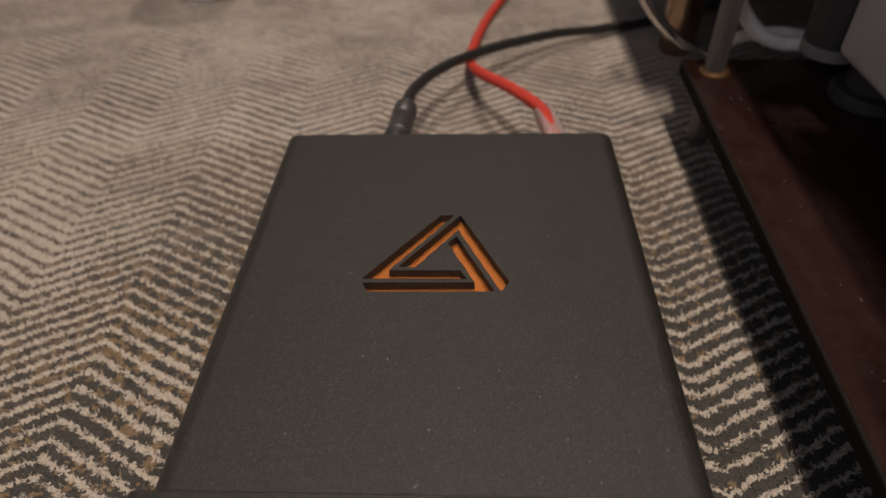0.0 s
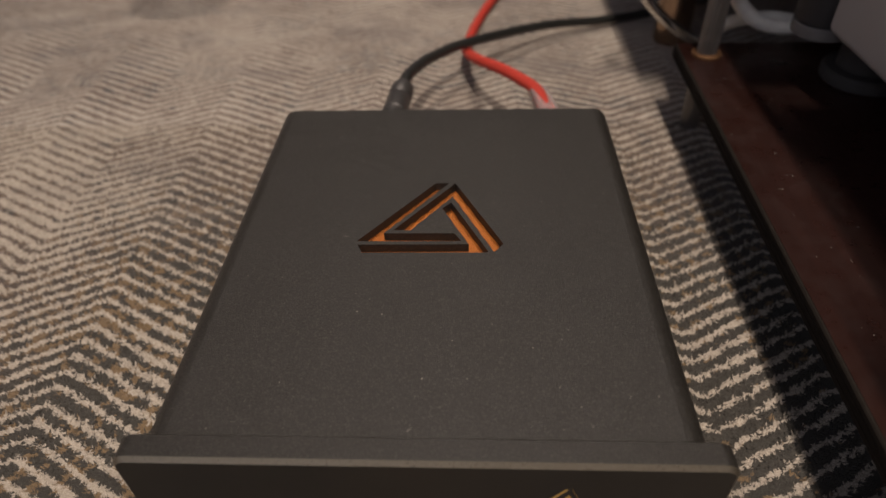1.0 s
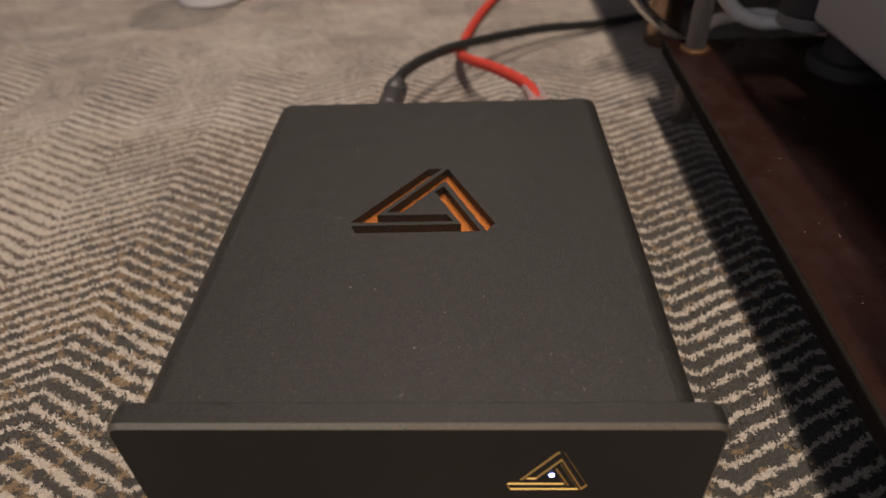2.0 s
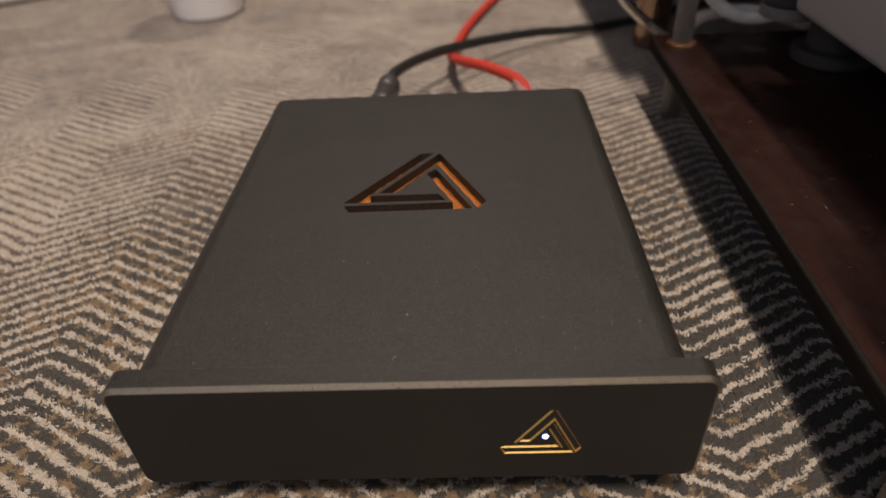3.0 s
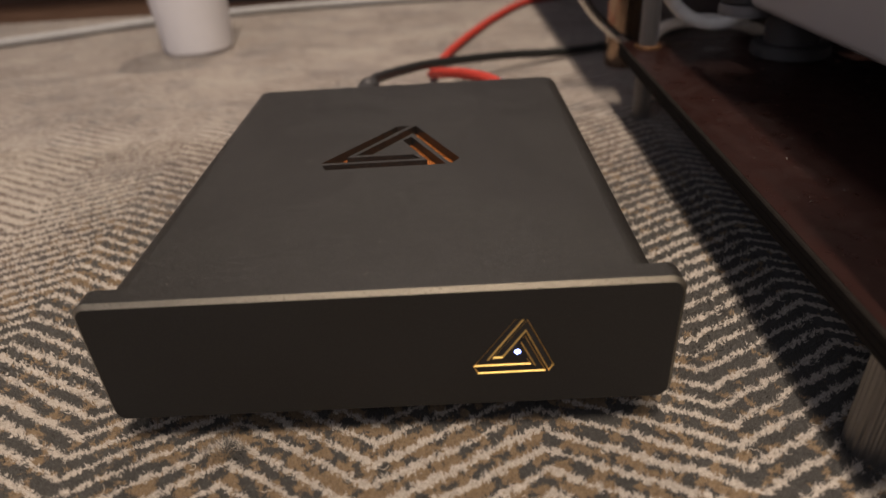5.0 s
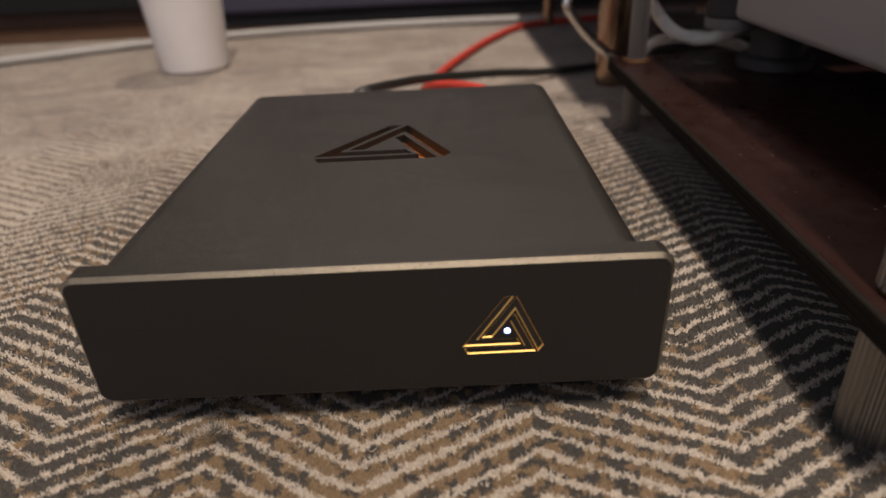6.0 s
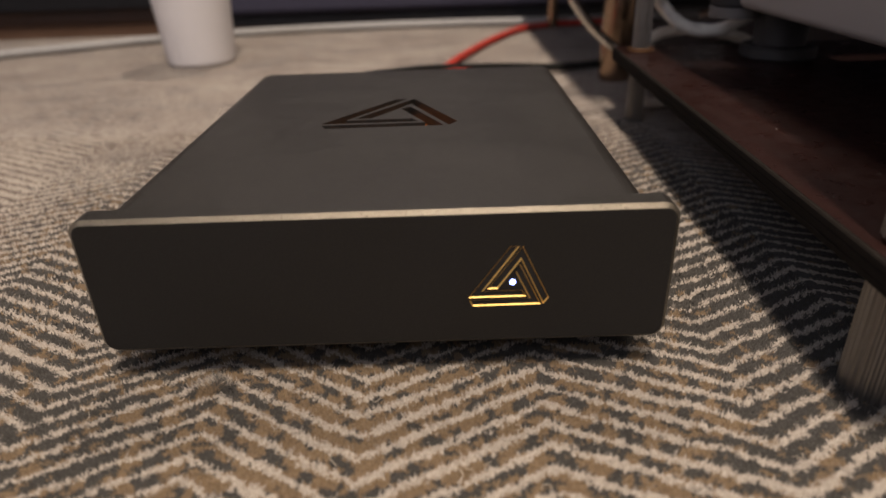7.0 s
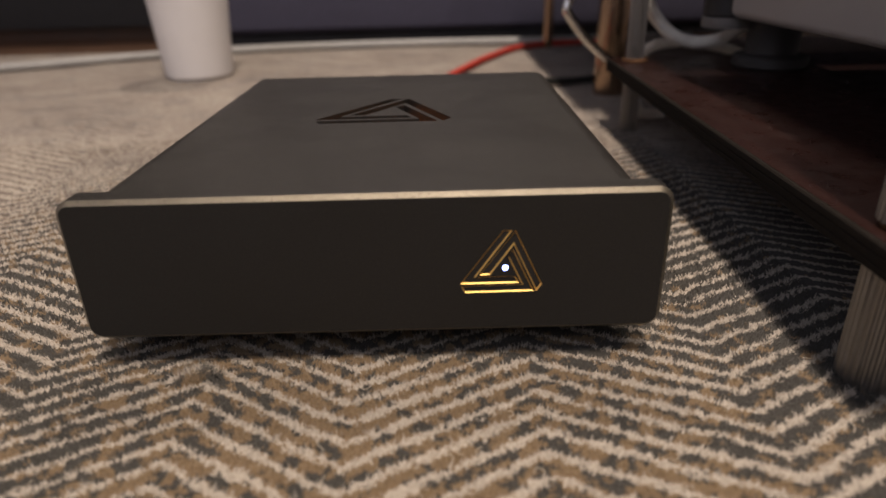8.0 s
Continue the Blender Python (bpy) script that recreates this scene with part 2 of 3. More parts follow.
def box(lo, hi, bevel=0.0, segments=2, bm=None):
    bm = bm or bmesh.new()
    made = bmesh.ops.create_cube(bm, size=1.0)
    size = [b - a for a, b in zip(lo, hi)]
    mid = [(a + b) / 2 for a, b in zip(lo, hi)]
    bmesh.ops.transform(bm, matrix=Matrix.Translation(mid) @ Matrix.Diagonal((*size, 1)), verts=made["verts"])
    if bevel:
        edges = list({e for v in made["verts"] for e in v.link_edges})
        bmesh.ops.bevel(bm, geom=edges, offset=bevel, segments=segments, profile=0.5, affect="EDGES")
    return bm


def lathe(profile, turns=32, bm=None, axis=Matrix()):
    """A turned shape from (radius, height) pairs; axis places it."""
    bm = bm or bmesh.new()
    rings = []
    for r, h in profile:
        rings.append([bm.verts.new(axis @ Vector((r * math.cos(2 * math.pi * k / turns), r * math.sin(2 * math.pi * k / turns), h))) for k in range(turns)])
    for a, b in zip(rings, rings[1:]):
        for k in range(turns):
            bm.faces.new((a[k], a[(k + 1) % turns], b[(k + 1) % turns], b[k]))
    for ring in (rings[0], rings[-1]):
        bm.faces.new(ring)
    return bm


def smooth_path(points, steps=14):
    """A smooth line through the points."""
    p = [Vector(q) for q in points]
    p = [2 * p[0] - p[1], *p, 2 * p[-1] - p[-2]]
    out = []
    for a, b, c, d in zip(p, p[1:], p[2:], p[3:]):
        for k in range(steps):
            t = k / steps
            out.append(0.5 * (2 * b + (c - a) * t + (2 * a - 5 * b + 4 * c - d) * t * t + (3 * b - a - 3 * c + d) * t ** 3))
    return [*out, p[-2]]


def tube(points, radius, sides=18, steps=14, bm=None):
    """A cable along a smooth line; its UV runs with the length (metres) and the girth."""
    bm = bm or bmesh.new()
    uv = bm.loops.layers.uv.verify()
    line = smooth_path(points, steps)
    side = Vector((0, 0, 1))
    rings, length, last = [], 0.0, None
    for k, at in enumerate(line):
        along = (line[min(k + 1, len(line) - 1)] - line[max(k - 1, 0)]).normalized()
        side = (side - along * side.dot(along)).normalized()
        other = along.cross(side)
        length += (at - last).length if last else 0.0
        last = at
        ring = [bm.verts.new(at + radius * (math.cos(2 * math.pi * j / sides) * side + math.sin(2 * math.pi * j / sides) * other)) for j in range(sides)]
        rings.append((ring, length))
    for (a, la), (b, lb) in zip(rings, rings[1:]):
        for j in range(sides):
            f = bm.faces.new((a[j], a[(j + 1) % sides], b[(j + 1) % sides], b[j]))
            for loop, (u, v) in zip(f.loops, ((la, j), (la, j + 1), (lb, j + 1), (lb, j))):
                loop[uv].uv = (u, v / sides)
    bm.faces.new(rings[0][0])
    bm.faces.new(rings[-1][0])
    return bm


def rounded_rect(half_x, z0, z1, r, n=7):
    """The outline of an upright rounded rectangle, anticlockwise as seen from the front."""
    out = []
    for cx, cz, a0 in ((half_x - r, z1 - r, 0), (-half_x + r, z1 - r, 90), (-half_x + r, z0 + r, 180), (half_x - r, z0 + r, 270)):
        for k in range(n):
            a = radians(a0 + 90 * k / (n - 1))
            out.append((cx + r * math.cos(a), cz + r * math.sin(a)))
    return out


def inset(poly, d):
    """A polygon moved inwards by d."""
    n = len(poly)
    area = sum(a[0] * b[1] - b[0] * a[1] for a, b in zip(poly, poly[1:] + poly[:1]))
    s = 1 if area > 0 else -1
    out = []
    for k in range(n):
        p, q, r = Vector(poly[k - 1]), Vector(poly[k]), Vector(poly[(k + 1) % n])
        e, f = (q - p).normalized(), (r - q).normalized()
        ne, nf = Vector((-e.y, e.x)) * s, Vector((-f.y, f.x)) * s
        m = (ne + nf) / max(1 + ne.dot(nf), 0.35)
        out.append(tuple(q + m * d))
    return out


def sheet_with_holes(outer, holes, put):
    """A flat sheet with openings; put turns (u, v) into a place."""
    bm = bmesh.new()
    edges = []
    loops = []
    for loop in (outer, *holes):
        vs = [bm.verts.new(put(u, v)) for u, v in loop]
        es = [bm.edges.new((a, b)) for a, b in zip(vs, vs[1:] + vs[:1])]
        edges += es
        loops.append(es)
    bmesh.ops.triangle_fill(bm, use_beauty=True, use_dissolve=False, edges=edges)
    return bm, loops


# the emblem: three interlocking bent bars that form an impossible triangle, 1 wide
def emblem(width, stretch, left, base):
    bars = (
        ((343, 87), (387, 87), (197, 324), (408, 324), (430, 357), (120, 358)),
        ((124, 372), (452, 370), (368, 211), (396, 184), (510, 403), (142, 405)),
        ((407, 88), (553, 368), (526, 402), (400, 154), (276, 311), (224, 311)),
    )
    k = width / 433
    return [[(left + (x - 120) * k, base + (360 - y) * k * stretch) for x, y in bar] for bar in bars]


# ---- the room ----
def room():
    lo, hi, top = (-2.3, -1.6), (2.2, 1.9), 2.45
    w = 0.12
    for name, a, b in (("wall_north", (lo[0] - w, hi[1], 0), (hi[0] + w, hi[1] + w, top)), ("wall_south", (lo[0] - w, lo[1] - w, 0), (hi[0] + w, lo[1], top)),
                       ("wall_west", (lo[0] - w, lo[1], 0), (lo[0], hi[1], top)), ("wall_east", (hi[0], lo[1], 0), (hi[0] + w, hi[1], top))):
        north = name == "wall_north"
        tagged(part(name, box(a, b), DARKENED_WALL if north else WALL), "unseen far wall, darkened to dim the reflection in the case top" if north else "plain pale painted room wall", "wall", kind="structure")
    tagged(part("ceiling", box((lo[0] - w, lo[1] - w, top), (hi[0] + w, hi[1] + w, top + w)), WALL), "plain pale painted ceiling", "ceiling", kind="structure")
    tagged(part("floor", box((lo[0] - w, lo[1] - w, -0.16), (hi[0] + w, hi[1] + w, -0.012)), FLOORWOOD), "brown wooden floor under the rug", "floor", kind="structure")


def tufts(x0, x1, y0, y1, gap, seed):
    """Roots of jittered tufts over a stretch of the rug, none under the case."""
    rng = np.random.default_rng(seed)
    xs, ys = np.meshgrid(np.arange(x0, x1, gap), np.arange(y0, y1, gap))
    p = np.stack([xs.ravel(), ys.ravel()], -1)
    p += rng.uniform(-0.5, 0.5, p.shape) * gap
    under = (abs(p[:, 0]) < 0.088) & (p[:, 1] > 0.03) & (p[:, 1] < 0.225)
    return p[~under]


def pile(parent, roots, width, height, seed):
    """Leaning pointed tufts of yarn, each of one colour."""
    rng = np.random.default_rng(seed)
    n = len(roots)
    turn = rng.uniform(0, 2 * np.pi, n)
    tall = height * rng.uniform(0.55, 1.25, n)
    lean = rng.normal(0, 0.5, (n, 2)) * tall[:, None]
    lean[:, 1] -= 0.15 * tall
    v = np.zeros((n, 4, 3))
    for k in range(3):
        a = turn + k * 2 * np.pi / 3
        v[:, k, 0] = roots[:, 0] + width * np.cos(a)
        v[:, k, 1] = roots[:, 1] + width * np.sin(a)
        v[:, k, 2] = -0.0006
    v[:, 3, :2] = roots + lean
    v[:, 3, 2] = tall
    sides = np.array([[0, 1, 3], [1, 2, 3], [2, 0, 3]])
    faces = (sides[None] + 4 * np.arange(n)[:, None, None]).reshape(-1, 3)
    me = bpy.data.meshes.new("pile")
    me.vertices.add(4 * n)
    me.vertices.foreach_set("co", v.ravel())
    me.loops.add(faces.size)
    me.loops.foreach_set("vertex_index", faces.ravel())
    me.polygons.add(len(faces))
    me.polygons.foreach_set("loop_start", np.arange(0, faces.size, 3))
    me.update(calc_edges=True)
    root = me.attributes.new("root", "FLOAT_VECTOR", "POINT")
    root.data.foreach_set("vector", np.repeat(np.c_[roots, np.zeros(n)], 4, axis=0).ravel())
    me.materials.append(PILE)
    ob = new("pile", me)
    ob.parent = parent
    return tagged(ob, "short woolly tufts of yarn", kind="stuff")


def rug():
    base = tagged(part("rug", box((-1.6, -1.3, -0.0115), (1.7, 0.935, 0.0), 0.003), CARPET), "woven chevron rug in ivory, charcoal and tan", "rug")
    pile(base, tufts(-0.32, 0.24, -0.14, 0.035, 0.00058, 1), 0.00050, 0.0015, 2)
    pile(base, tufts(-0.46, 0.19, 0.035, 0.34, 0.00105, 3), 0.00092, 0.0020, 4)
    # a loose knot of wool pulled out of the pile
    rng = np.random.default_rng(6)
    knot = np.array((-0.0675, -0.004)) + rng.normal(0, 1, (1500, 2)) * (0.0030, 0.0022)
    pile(base, knot, 0.00036, 0.0032, 7)
    return base


def lint():
    """Stray fibres curled on the pile in front of the case."""
    rng = random.Random(11)
    bm = bmesh.new()
    for _ in range(26):
        x, y = rng.uniform(-0.17, 0.16), rng.uniform(-0.075, -0.006)
        a, bend, z = rng.uniform(0, 6.3), rng.uniform(-0.9, 0.9), 0.0016
        pts = [(x, y, z)]
        for k in range(5):
            a += bend
            x, y, z = x + 0.0011 * math.cos(a), y + 0.0011 * math.sin(a), 0.0016 + rng.uniform(0, 0.0012)
            pts.append((x, y, z))
        tube(pts, 0.00011, 5, 3, bm)
    return tagged(part("wool_fibre", bm, FIBRE), "stray pale wool fibres on the rug", "lint", kind="stuff")


# ---- the audio component ----
TOP, BODY_X, BODY_BACK, PLATE_X = 0.0675, 0.0996, 0.2400, 0.1065
PLATE_Z0, PLATE_Z1, PLATE_Y = 0.0138, 0.0688, 0.0105


def audio_component():
    root = thing("audio_component", (0, 0.12, 0), "matt black metal audio component with a triangular emblem, on the rug", "audio device")

    def add(name, bm, mat, parent=root, label="", sharp=35):
        shift = Vector((0, -0.12, 0)) if parent is root else Vector((0, 0, 0))
        return part(name, bm, mat, parent, label, sharp, shift)

    root.rotation_euler.z = radians(-0.45)
    # body: a rounded tube, open on top where the flat panel lies
    r = 0.0090
    outline = rounded_rect(BODY_X, 0.0146, TOP, r, 9)
    bm = bmesh.new()
    y0, y1 = PLATE_Y, BODY_BACK
    rings = [[bm.verts.new((x, y, z)) for x, z in outline] for y in (y0, y1)]
    n = len(outline)
    for k in range(n):
        if k != 8:
            bm.faces.new((rings[0][k], rings[0][(k + 1) % n], rings[1][(k + 1) % n], rings[1][k]))
    bm.faces.new(rings[1])
    body = add("body", bm, COAT, label="matt black powder-coated metal case")
    # top panel with the emblem cut through it
    bars = emblem(0.0688, 1.085, -0.0366, 0.1153)
    fx = BODY_X - r
    bm, loops = sheet_with_holes([(-fx, y0), (fx, y0), (fx, y1), (-fx, y1)], bars, lambda u, v: (u, v, TOP))
    add("top_panel", bm, COAT)
    for bar in bars:
        bm = bmesh.new()
        a = [bm.verts.new((u, v, TOP)) for u, v in bar]
        b = [bm.verts.new((u, v, TOP - 0.0046)) for u, v in bar]
        for k in range(len(bar)):
            bm.faces.new((a[k], a[(k + 1) % len(bar)], b[(k + 1) % len(bar)], b[k]))
        add("emblem_cutout", bm, COAT, sharp=20)
    xs, ys = [u for bar in bars for u, v in bar], [v for bar in bars for u, v in bar]
    add("copper_mesh", box((min(xs) - 0.004, min(ys) - 0.004, TOP - 0.0060), (max(xs) + 0.004, max(ys) + 0.004, TOP - 0.0048)), COPPER_MESH, label="perforated copper sheet under the emblem")
    # front plate with chamfered rim and engraved emblem
    c, pr = 0.0016, 0.0058
    face = rounded_rect(PLATE_X - c, PLATE_Z0 + c, PLATE_Z1 - c, pr - c, 9)
    rim = rounded_rect(PLATE_X, PLATE_Z0, PLATE_Z1, pr, 9)
    marks = emblem(0.0292, 1.12, 0.0327, 0.0336)
    led_at = (0.0487, 0.0399)
    hole = [(led_at[0] + 0.00107 * math.cos(k * math.pi / 8), led_at[1] + 0.00107 * math.sin(k * math.pi / 8)) for k in range(16)]
    bm, loops = sheet_with_holes(face, [*[inset(bar, -0.00014) for bar in marks], hole], lambda u, v: (u, 0.0, v))
    plate = add("front_plate", bm, PLATE, label="black anodised front plate with chamfered rim")
    bm = bmesh.new()
    b = [bm.verts.new((u, c, v)) for u, v in rim]
    d = [bm.verts.new((u, PLATE_Y - 0.0006, v)) for u, v in rim]
    e = [bm.verts.new((u, PLATE_Y, v)) for u, v in rounded_rect(PLATE_X - 0.0006, PLATE_Z0 + 0.0006, PLATE_Z1 - 0.0006, pr - 0.0006, 9)]
    n = len(rim)
    for p, q in ((b, d), (d, e)):
        for k in range(n):
            bm.faces.new((p[k], p[(k + 1) % n], q[(k + 1) % n], q[k]))
    bm.faces.new(e)
    part("plate_edge", bm, COAT, plate)
    bm = bmesh.new()
    a = [bm.verts.new((u, 0.0, v)) for u, v in face]
    b = [bm.verts.new((u, c, v)) for u, v in rim]
    for k in range(n):
        bm.faces.new((a[k], a[(k + 1) % n], b[(k + 1) % n], b[k]))
    part("chamfer", bm, CHAMFER, plate, "bright chamfered edge")
    for bar in marks:
        bm = bmesh.new()
        a = [bm.verts.new((u, 0.0, v)) for u, v in inset(bar, -0.00014)]
        b = [bm.verts.new((u, 0.00045, v)) for u, v in inset(bar, 0.00026)]
        for k in range(len(bar)):
            bm.faces.new((a[k], a[(k + 1) % len(bar)], b[(k + 1) % len(bar)], b[k]))
        part("emblem_bevel", bm, GOLD, plate, "gold bevelled line of the emblem", 20)
        bm = bmesh.new()
        bm.faces.new([bm.verts.new((u, 0.00047, v)) for u, v in inset(bar, 0.0002)])
        part("emblem_floor", bm, INK, plate)
    axis = Matrix.Translation((led_at[0], 0.0012, led_at[1])) @ pose(0, 0, 0, 90)
    part("led", lathe([(0.00105, -0.001), (0.00105, 0.0012), (0.0008, 0.0015), (0.0004, 0.0017)], 20, axis=axis), LED, plate, "glowing bluish white indicator light")
    for x in (-0.075, 0.075):
        for y in (0.035, 0.205):
            add("foot", lathe([(0.0085, 0.0), (0.0095, 0.001), (0.0095, 0.0136), (0.0088, 0.0147)], 28, axis=Matrix.Translation((x, y, 0))), RUBBER)
    # rear sockets
    add("power_socket", lathe([(0.0075, 0), (0.0075, 0.004), (0.006, 0.0045)], 24, axis=Matrix.Translation((-0.036, BODY_BACK, 0.047)) @ pose(0, 0, 0, -90)), RUBBER)
    add("network_socket", box((0.0635, BODY_BACK, 0.041), (0.0815, BODY_BACK + 0.0015, 0.057), 0.0004), STEEL)
    return root


def power_cable():
    root = thing("power_cable", (-0.036, 0.25, 0), "black power cable with a moulded plug, lying on the rug", "cable")
    off = Vector((0.036, -0.25, 0))
    axis = Matrix.Translation((-0.036, BODY_BACK + 0.0045, 0.047)) @ pose(0, 0, 0, 0, 0, -5) @ pose(0, 0, 0, -90)
    plug = part("plug", lathe([(0.0070, 0), (0.0086, 0.002), (0.0086, 0.024), (0.0078, 0.0248), (0.0078, 0.0265), (0.0084, 0.0272), (0.0084, 0.046), (0.0080, 0.0466), (0.0080, 0.0486), (0.0084, 0.0492), (0.0084, 0.061), (0.0078, 0.064), (0.0052, 0.068)], 28, axis=axis), BARREL, root, "dark grey metal barrel plug", at=off)
    part("collar", lathe([(0.0092, -0.0002), (0.0098, 0.001), (0.0098, 0.0195), (0.0090, 0.0205)], 28, axis=axis), RUBBER, plug, "black locking collar")
    line = [(-0.0312, 0.304, 0.047), (-0.0290, 0.327, 0.0465), (-0.0240, 0.350, 0.0425), (-0.0130, 0.380, 0.0375), (0.014, 0.420, 0.0315), (0.061, 0.469, 0.0215), (0.100, 0.499, 0.0150), (0.140, 0.520, 0.0090), (0.190, 0.545, 0.0050), (0.255, 0.580, 0.0045), (0.33, 0.63, 0.0045), (0.44, 0.66, 0.0045)]
    part("cord", tube(line, 0.0043), BLACKCABLE, root, at=off)
    return root


def network_cable():
    root = thing("network_cable", (0.062, 0.25, 0), "red braided network cable with a clear plug, trailing over the rug", "cable")
    off = Vector((-0.062, -0.25, 0))
    turn = Matrix.Translation((0.0725, BODY_BACK + 0.002, 0.049)) @ pose(0, 0, 0, -4, 0, 6)
    bm = box((-0.0059, 0, -0.004), (0.0059, 0.022, 0.004), 0.0006)
    bmesh.ops.transform(bm, matrix=turn, verts=bm.verts)
    part("plug", bm, CLEAR, root, "clear plastic plug", at=off)
    bm = box((-0.0066, 0.020, -0.0052), (0.0066, 0.064, 0.0052), 0.002, 3)
    bmesh.ops.transform(bm, matrix=turn, verts=bm.verts)
    part("boot", bm, CLEAR, root, "translucent strain relief", at=off)
    line = [(0.0698, 0.262, 0.0475), (0.0678, 0.284, 0.0475), (0.0620, 0.308, 0.0470), (0.0430, 0.346, 0.0420), (0.0270, 0.378, 0.0345), (0.0180, 0.412, 0.0245), (0.0145, 0.445, 0.0150), (0.0165, 0.475, 0.0085), (0.0230, 0.517, 0.0058), (0.0370, 0.572, 0.0055), (0.0630, 0.645, 0.0055), (0.1020, 0.737, 0.0055), (0.1520, 0.825, 0.0055), (0.215, 0.865, 0.0055), (0.33, 0.885, 0.0055)]
    part("sleeve", tube(line, 0.0044), RED, root, at=off)
    return root


def dust(parent_label, name, count, lo, hi, z, seed, size):
    """Flat little flecks strewn over a level surface."""
    rng = random.Random(seed)
    bm = bmesh.new()
    for _ in range(count):
        u = rng.random() ** 1.4
        x, y = rng.uniform(lo[0], hi[0]), lo[1] + u * (hi[1] - lo[1])
        r, a = size * rng.uniform(0.35, 1.0) ** 2, rng.uniform(0, 6.3)
        long = rng.choice((1, 1, 1.4, 4.0))
        pts = []
        for k in range(6):
            b = k * math.pi / 3
            p, q = r * long * math.cos(b), r * math.sin(b) / (1 if long < 2 else 2.2)
            pts.append(bm.verts.new((x + p * math.cos(a) - q * math.sin(a), y + p * math.sin(a) + q * math.cos(a), z + 0.00008)))
        bm.faces.new(pts)
    return tagged(part(name, bm, LINT), parent_label, "dust", kind="stuff")


# ---- the rack and what stands on it ----
SHELF = 0.0585  # the top of the lower shelf
RACK = Matrix.Translation((0.1605, 0.0, 0)) @ pose(0, 0, 0, 0, 0, -1.5)


def fluted_post(z0, z1, r, flutes=22):
    bm = bmesh.new()
    n = flutes * 4
    prof = [r if k % 4 in (0, 1) else r - 0.0009 for k in range(n)]
    rings = [[bm.verts.new((prof[k] * math.cos(2 * math.pi * k / n), prof[k] * math.sin(2 * math.pi * k / n), z)) for k in range(n)] for z in (z0, z1)]
    for k in range(n):
        bm.faces.new((rings[0][k], rings[0][(k + 1) % n], rings[1][(k + 1) % n], rings[1][k]))
    bm.faces.new(rings[0])
    bm.faces.new(rings[1])
    return bm


def shelf_board(x0, y0, y1, x1, z):
    """The veneered board, without its edge strip."""
    return box((x0 + 0.0016, y0, z - 0.0104), (x1, y1, z))


def edge_strip(x0, y0, y1, z):
    """The sawn edge of the board: three plies with shallow grooves between them, and a worn upper arris."""
    bm = bmesh.new()
    prof = [(0.0015, -0.0001), (0.0007, -0.0004), (0.0001, -0.0012), (0, -0.0034), (0.0004, -0.0037), (0.0004, -0.0041), (0, -0.0044),
            (0, -0.0068), (0.0004, -0.0071), (0.0004, -0.0075), (0, -0.0078), (0, -0.0099), (0.0004, -0.0103), (0.0015, -0.0103)]
    rings = [[bm.verts.new((x0 + x, y, z + h)) for x, h in prof] for y in (y0, y1)]
    for k in range(len(prof)):
        j = (k + 1) % len(prof)
        bm.faces.new((rings[0][k], rings[0][j], rings[1][j], rings[1][k]))
    bm.faces.new(rings[0])
    bm.faces.new(rings[1])
    return bm


def rack():
    root = thing("equipment_rack", (0, 0, 0), "low equipment rack with dark mahogany shelves and fluted metal posts", "rack")
    root.matrix_world = RACK
    for z1, x0 in ((SHELF, 0.0), (0.262, 0.027), (0.332, 0.027)):
        shelf = part("shelf", shelf_board(x0, -0.052, 0.352, 0.52, z1), WOOD, root, "dark red mahogany shelf", 20)
        part("edge_strip", edge_strip(x0, -0.052, 0.352, z1), EDGE, shelf, "dull dark sawn edge of the board", 30)
    for x in (0.0180, 0.50):
        for y in (-0.017, 0.332):
            for z0, z1 in ((0.0, SHELF - 0.0104), (SHELF + 0.002, 0.2516), (0.262, 0.3216)):
                part("post", fluted_post(z0, z1, 0.0070 if y > 0 else 0.0120, 18 if y > 0 else 26), STEEL, root, "fluted satin metal post", 20, at=(x, y, 0))
            part("washer", lathe([(0.0105, SHELF), (0.0105, SHELF + 0.0015), (0.0096, SHELF + 0.0021)], 32), BRASS, root, "brass washer", at=(x, y, 0))
    return root


def second_rack():
    root = thing("second_rack", (0.35, 0.65, 0), "second low rack on round bronze legs, with an unseen shelf added for shade", "rack")
    off = Vector((-0.35, -0.65, 0))
    # shelf lies out of view; added to cast the shadow on the rug
    part("shelf", box((0.159, 0.3555, 0.116), (1.20, 0.95, 0.134), 0.012, 3), WOOD, root, at=off)
    for x, y, w in ((0.211, 0.492, 0.0165), (0.205, 0.86, 0.008), (1.15, 0.455, 0.020), (1.15, 0.86, 0.008)):
        part("leg", lathe([(w - 0.0012, 0.0), (w, 0.0015), (w, 0.1145), (w - 0.001, 0.1159)], 40), LEG, root, "polished bronze round leg", at=off + Vector((x, y, 0)))
    return root


# unseen stand-in block, added only to throw shade behind the first rack
def loudspeaker():
    root = thing("loudspeaker", (0.34, 0.62, 0.134), "plain dark block on the second rack, added out of view to cast shade", "loudspeaker")
    off = Vector((-0.34, -0.62, -0.134))
    part("cabinet", box((0.166, 0.375, 0.1342), (0.62, 0.88, 0.255), 0.006, 3), DARKFABRIC, root, at=off)
    return root


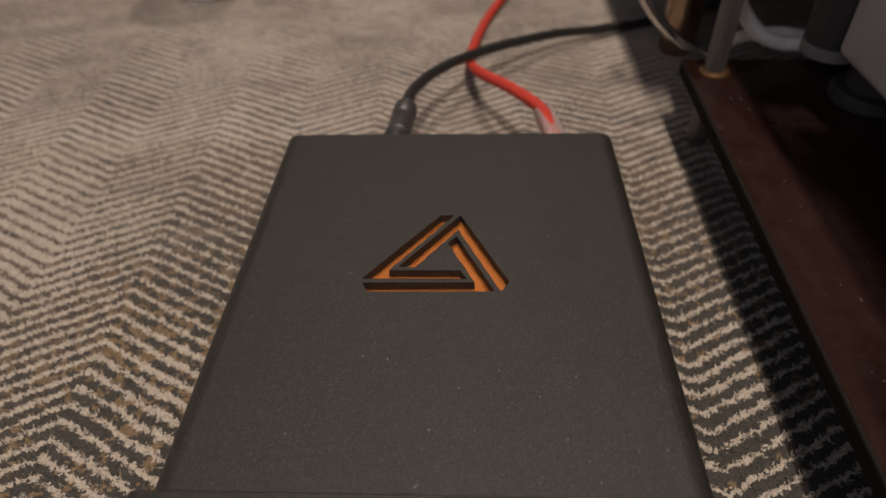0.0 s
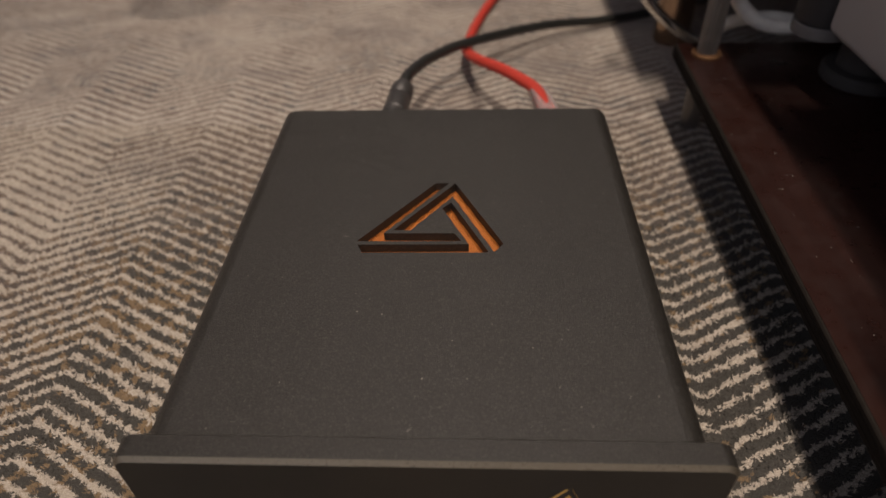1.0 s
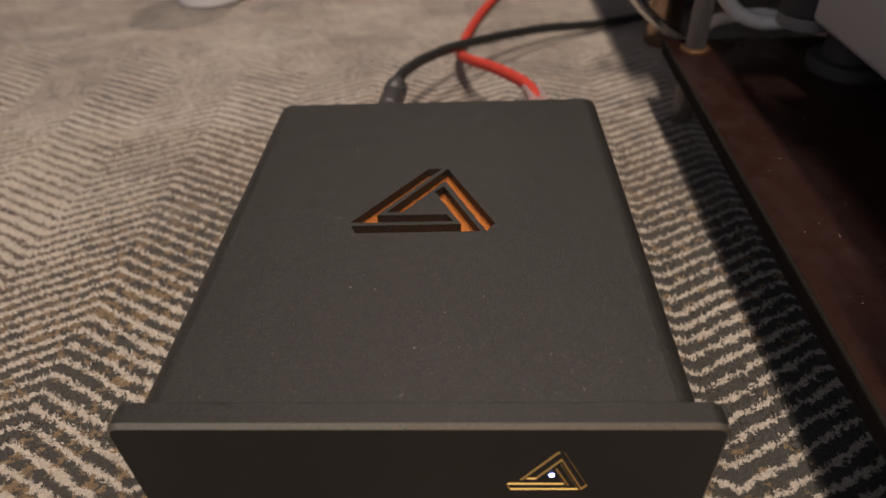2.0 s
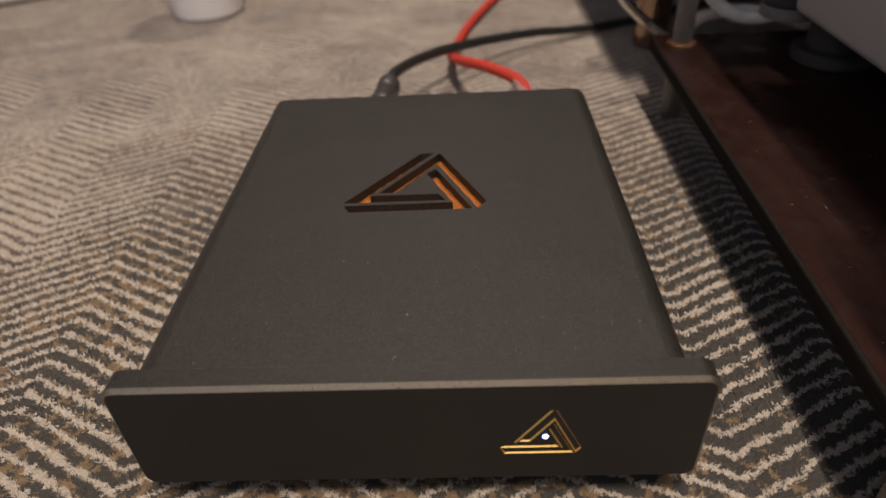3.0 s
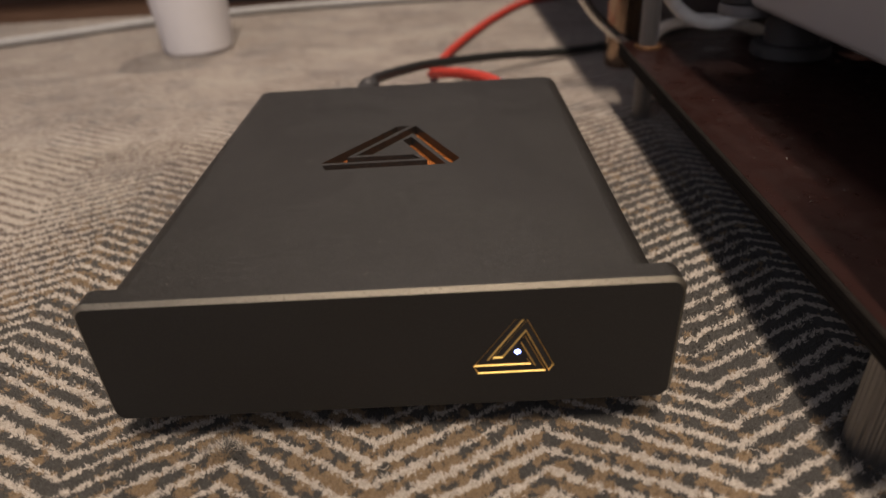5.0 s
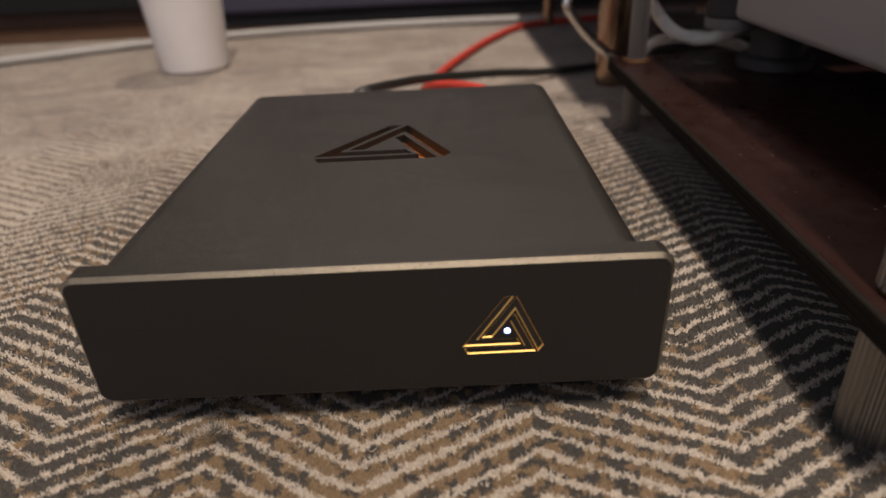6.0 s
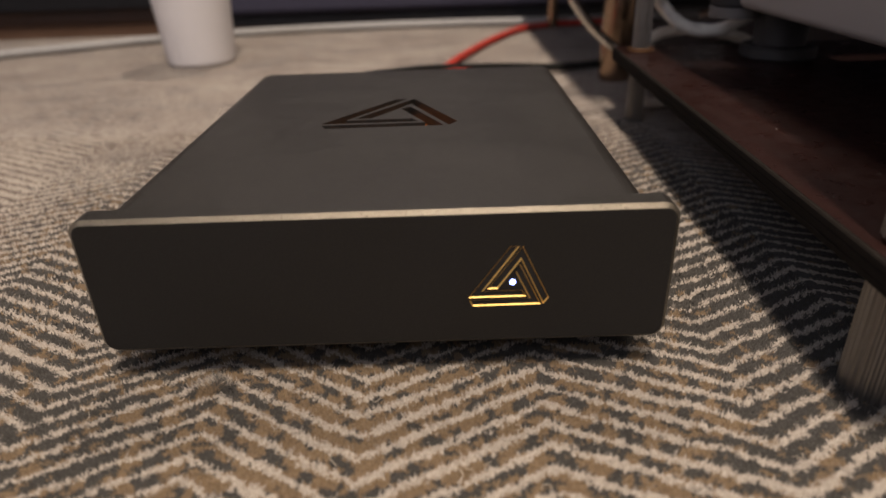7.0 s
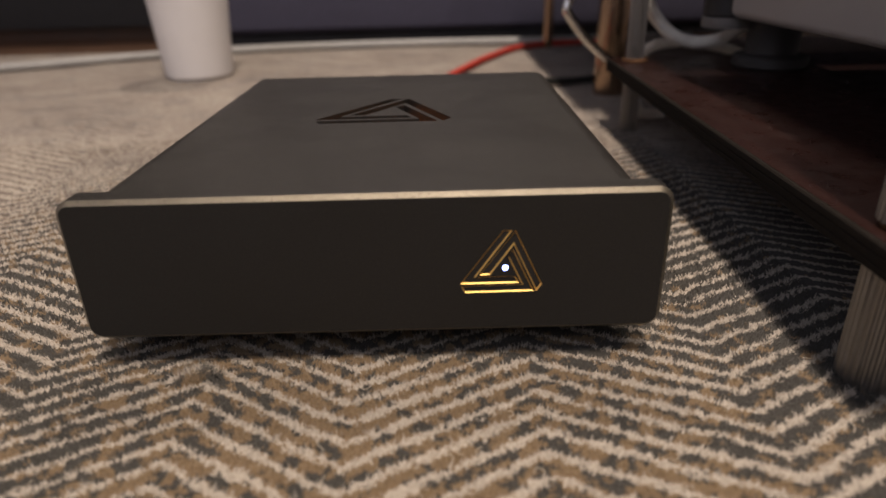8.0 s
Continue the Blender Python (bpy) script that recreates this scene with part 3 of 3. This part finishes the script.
def silver_amplifier():
    root = thing("silver_amplifier", (0.40, 0.12, SHELF), "silver grey amplifier case on round feet, on the rack shelf", "amplifier")
    off = Vector((-0.40, -0.12, -SHELF))
    part("case", box((0.238, -0.06, 0.0945), (0.62, 0.284, 0.20), 0.006, 4), SILVER, root, at=off)
    for x in (0.277, 0.58):
        for y in (-0.02, 0.290):
            foot = part("foot", lathe([(0.0250, SHELF), (0.0265, SHELF + 0.0015), (0.0265, SHELF + 0.0075), (0.0250, SHELF + 0.009), (0.0185, SHELF + 0.010), (0.0185, 0.0944)], 40), GREY, root, "grey stepped round foot", at=off + Vector((x, y, 0)))
    socket = part("rear_connector", lathe([(0.0170, 0.094), (0.0182, 0.0955), (0.0182, 0.20), (0.0165, 0.2015)], 36), RUBBER, root, "large black rear connector", at=off + Vector((0.246, 0.3030, 0)))
    part("ring", lathe([(0.0150, 0.0858), (0.0180, 0.0862), (0.0184, 0.0872), (0.0184, 0.0935), (0.0176, 0.0939)], 36), RING, socket, "pale grey ring")
    return root


def cream_cable():
    root = thing("cream_cable", (0.24, 0.33, 0.0605), "thick cream cable hanging in a loop behind the shelf", "cable")
    off = Vector((-0.24, -0.33, -0.0605))
    line = [(0.230, 0.43, 0.1392), (0.210, 0.385, 0.145), (0.199, 0.3535, 0.135), (0.197, 0.353, 0.115), (0.202, 0.353, 0.098), (0.2155, 0.353, 0.0815), (0.229, 0.353, 0.0725), (0.246, 0.353, 0.0685), (0.264, 0.352, 0.0715), (0.280, 0.350, 0.081), (0.290, 0.343, 0.091), (0.297, 0.320, 0.104), (0.300, 0.281, 0.112)]
    part("cord", tube(line, 0.0052), WHITECABLE, root, at=off)
    return root


def lower_cream_cable():
    root = thing("cream_cable", (0.24, 0.37, 0), "second cream cable bowed over the rug behind the shelf", "cable")
    line = [(0.230, 0.372, 0.0055), (0.208, 0.369, 0.0075), (0.199, 0.369, 0.030), (0.203, 0.372, 0.053), (0.214, 0.374, 0.0635), (0.233, 0.375, 0.0668), (0.256, 0.375, 0.066), (0.30, 0.378, 0.052), (0.34, 0.385, 0.020), (0.39, 0.39, 0.0055)]
    part("cord", tube(line, 0.0048), WHITECABLE, root, at=Vector((-0.24, -0.37, 0)))
    return root


def silver_cable():
    root = thing("silver_cable", (0.20, 0.40, 0), "shiny silver sheathed cable sloping down behind the shelf", "cable")
    off = Vector((-0.20, -0.40, 0))
    line = [(0.190, 0.425, 0.1110), (0.166, 0.412, 0.1112), (0.149, 0.404, 0.1050), (0.143, 0.400, 0.0950), (0.149, 0.400, 0.0840), (0.162, 0.400, 0.068), (0.180, 0.400, 0.0525), (0.203, 0.402, 0.038), (0.235, 0.408, 0.020), (0.28, 0.42, 0.0060), (0.36, 0.44, 0.0045)]
    part("cord", tube(line, 0.0042), CHROME, root, at=off)
    return root


# ---- the far side of the room ----
def paper_cup():
    root = thing("white_cup", (-0.287, 0.672, 0), "tall white tapered cup standing on the rug", "cup")
    part("wall", lathe([(0.0405, 0.003), (0.0425, 0.004), (0.0530, 0.15), (0.0512, 0.15), (0.0395, 0.006)], 48), PORCELAIN, root)
    part("base", lathe([(0.0385, 0.0), (0.0398, 0.001), (0.0404, 0.0029), (0.0392, 0.0058)], 48), PORCELAIN, root)
    part("rim", lathe([(0.0510, 0.1502), (0.0540, 0.1502), (0.0548, 0.152), (0.0540, 0.1538), (0.0510, 0.1538)], 48), PORCELAIN, root)
    return root


def pale_cable():
    root = thing("pale_cable", (-0.4, 0.85, 0), "thick pale grey cable lying along the far edge of the rug", "cable")
    line = [(-1.10, 0.40, 0.0055), (-0.85, 0.60, 0.0065), (-0.70, 0.69, 0.0065), (-0.595, 0.748, 0.0065), (-0.502, 0.796, 0.0065), (-0.42, 0.838, 0.0065), (-0.29, 0.879, 0.0065), (-0.11, 0.902, 0.0065), (0.056, 0.903, 0.0065), (0.20, 0.895, 0.0065), (0.45, 0.90, 0.0065)]
    part("cord", tube(line, 0.0062), PALECABLE, root, at=Vector((0.4, -0.85, 0)))
    return root


def sofa():
    root = thing("low_sofa", (-0.3, 1.25, 0), "dark slate blue upholstered sofa behind the rug", "sofa")
    off = Vector((0.3, -1.25, 0.0))
    part("base", box((-0.40, 1.06, 0.012), (1.6, 1.85, 0.30), 0.01, 3), BLUEFABRIC, root, at=off)
    part("plinth", box((-0.38, 1.075, -0.012), (1.58, 1.83, 0.0118), 0.002), DARKFABRIC, root, at=off)
    return root


def cabinet():
    root = thing("low_cabinet", (-1.2, 1.5, -0.012), "low dark cabinet at the wall", "cabinet")
    off = Vector((1.2, -1.5, 0.012))
    part("body", box((-2.0, 1.16, 0.02), (-0.42, 1.85, 0.45), 0.004), DARKFABRIC, root, at=off)
    part("plinth", box((-1.98, 1.19, -0.012), (-0.44, 1.84, 0.0198), 0.002), FLOORWOOD, root, at=off)
    return root


room()
rug()
lint()
audio_component()
dust("pale specks of dust on the black case", "case_dust", 115, (-0.088, 0.014), (0.088, 0.232), TOP, 5, 0.00040)
dust("fine pale dust on the mahogany shelf", "shelf_dust", 140, (0.171, -0.04), (0.235, 0.30), SHELF, 8, 0.0004)
power_cable()
network_cable()
rack()
second_rack()
loudspeaker()
silver_amplifier()
cream_cable()
lower_cream_cable()
silver_cable()
paper_cup()
pale_cable()
sofa()
cabinet()
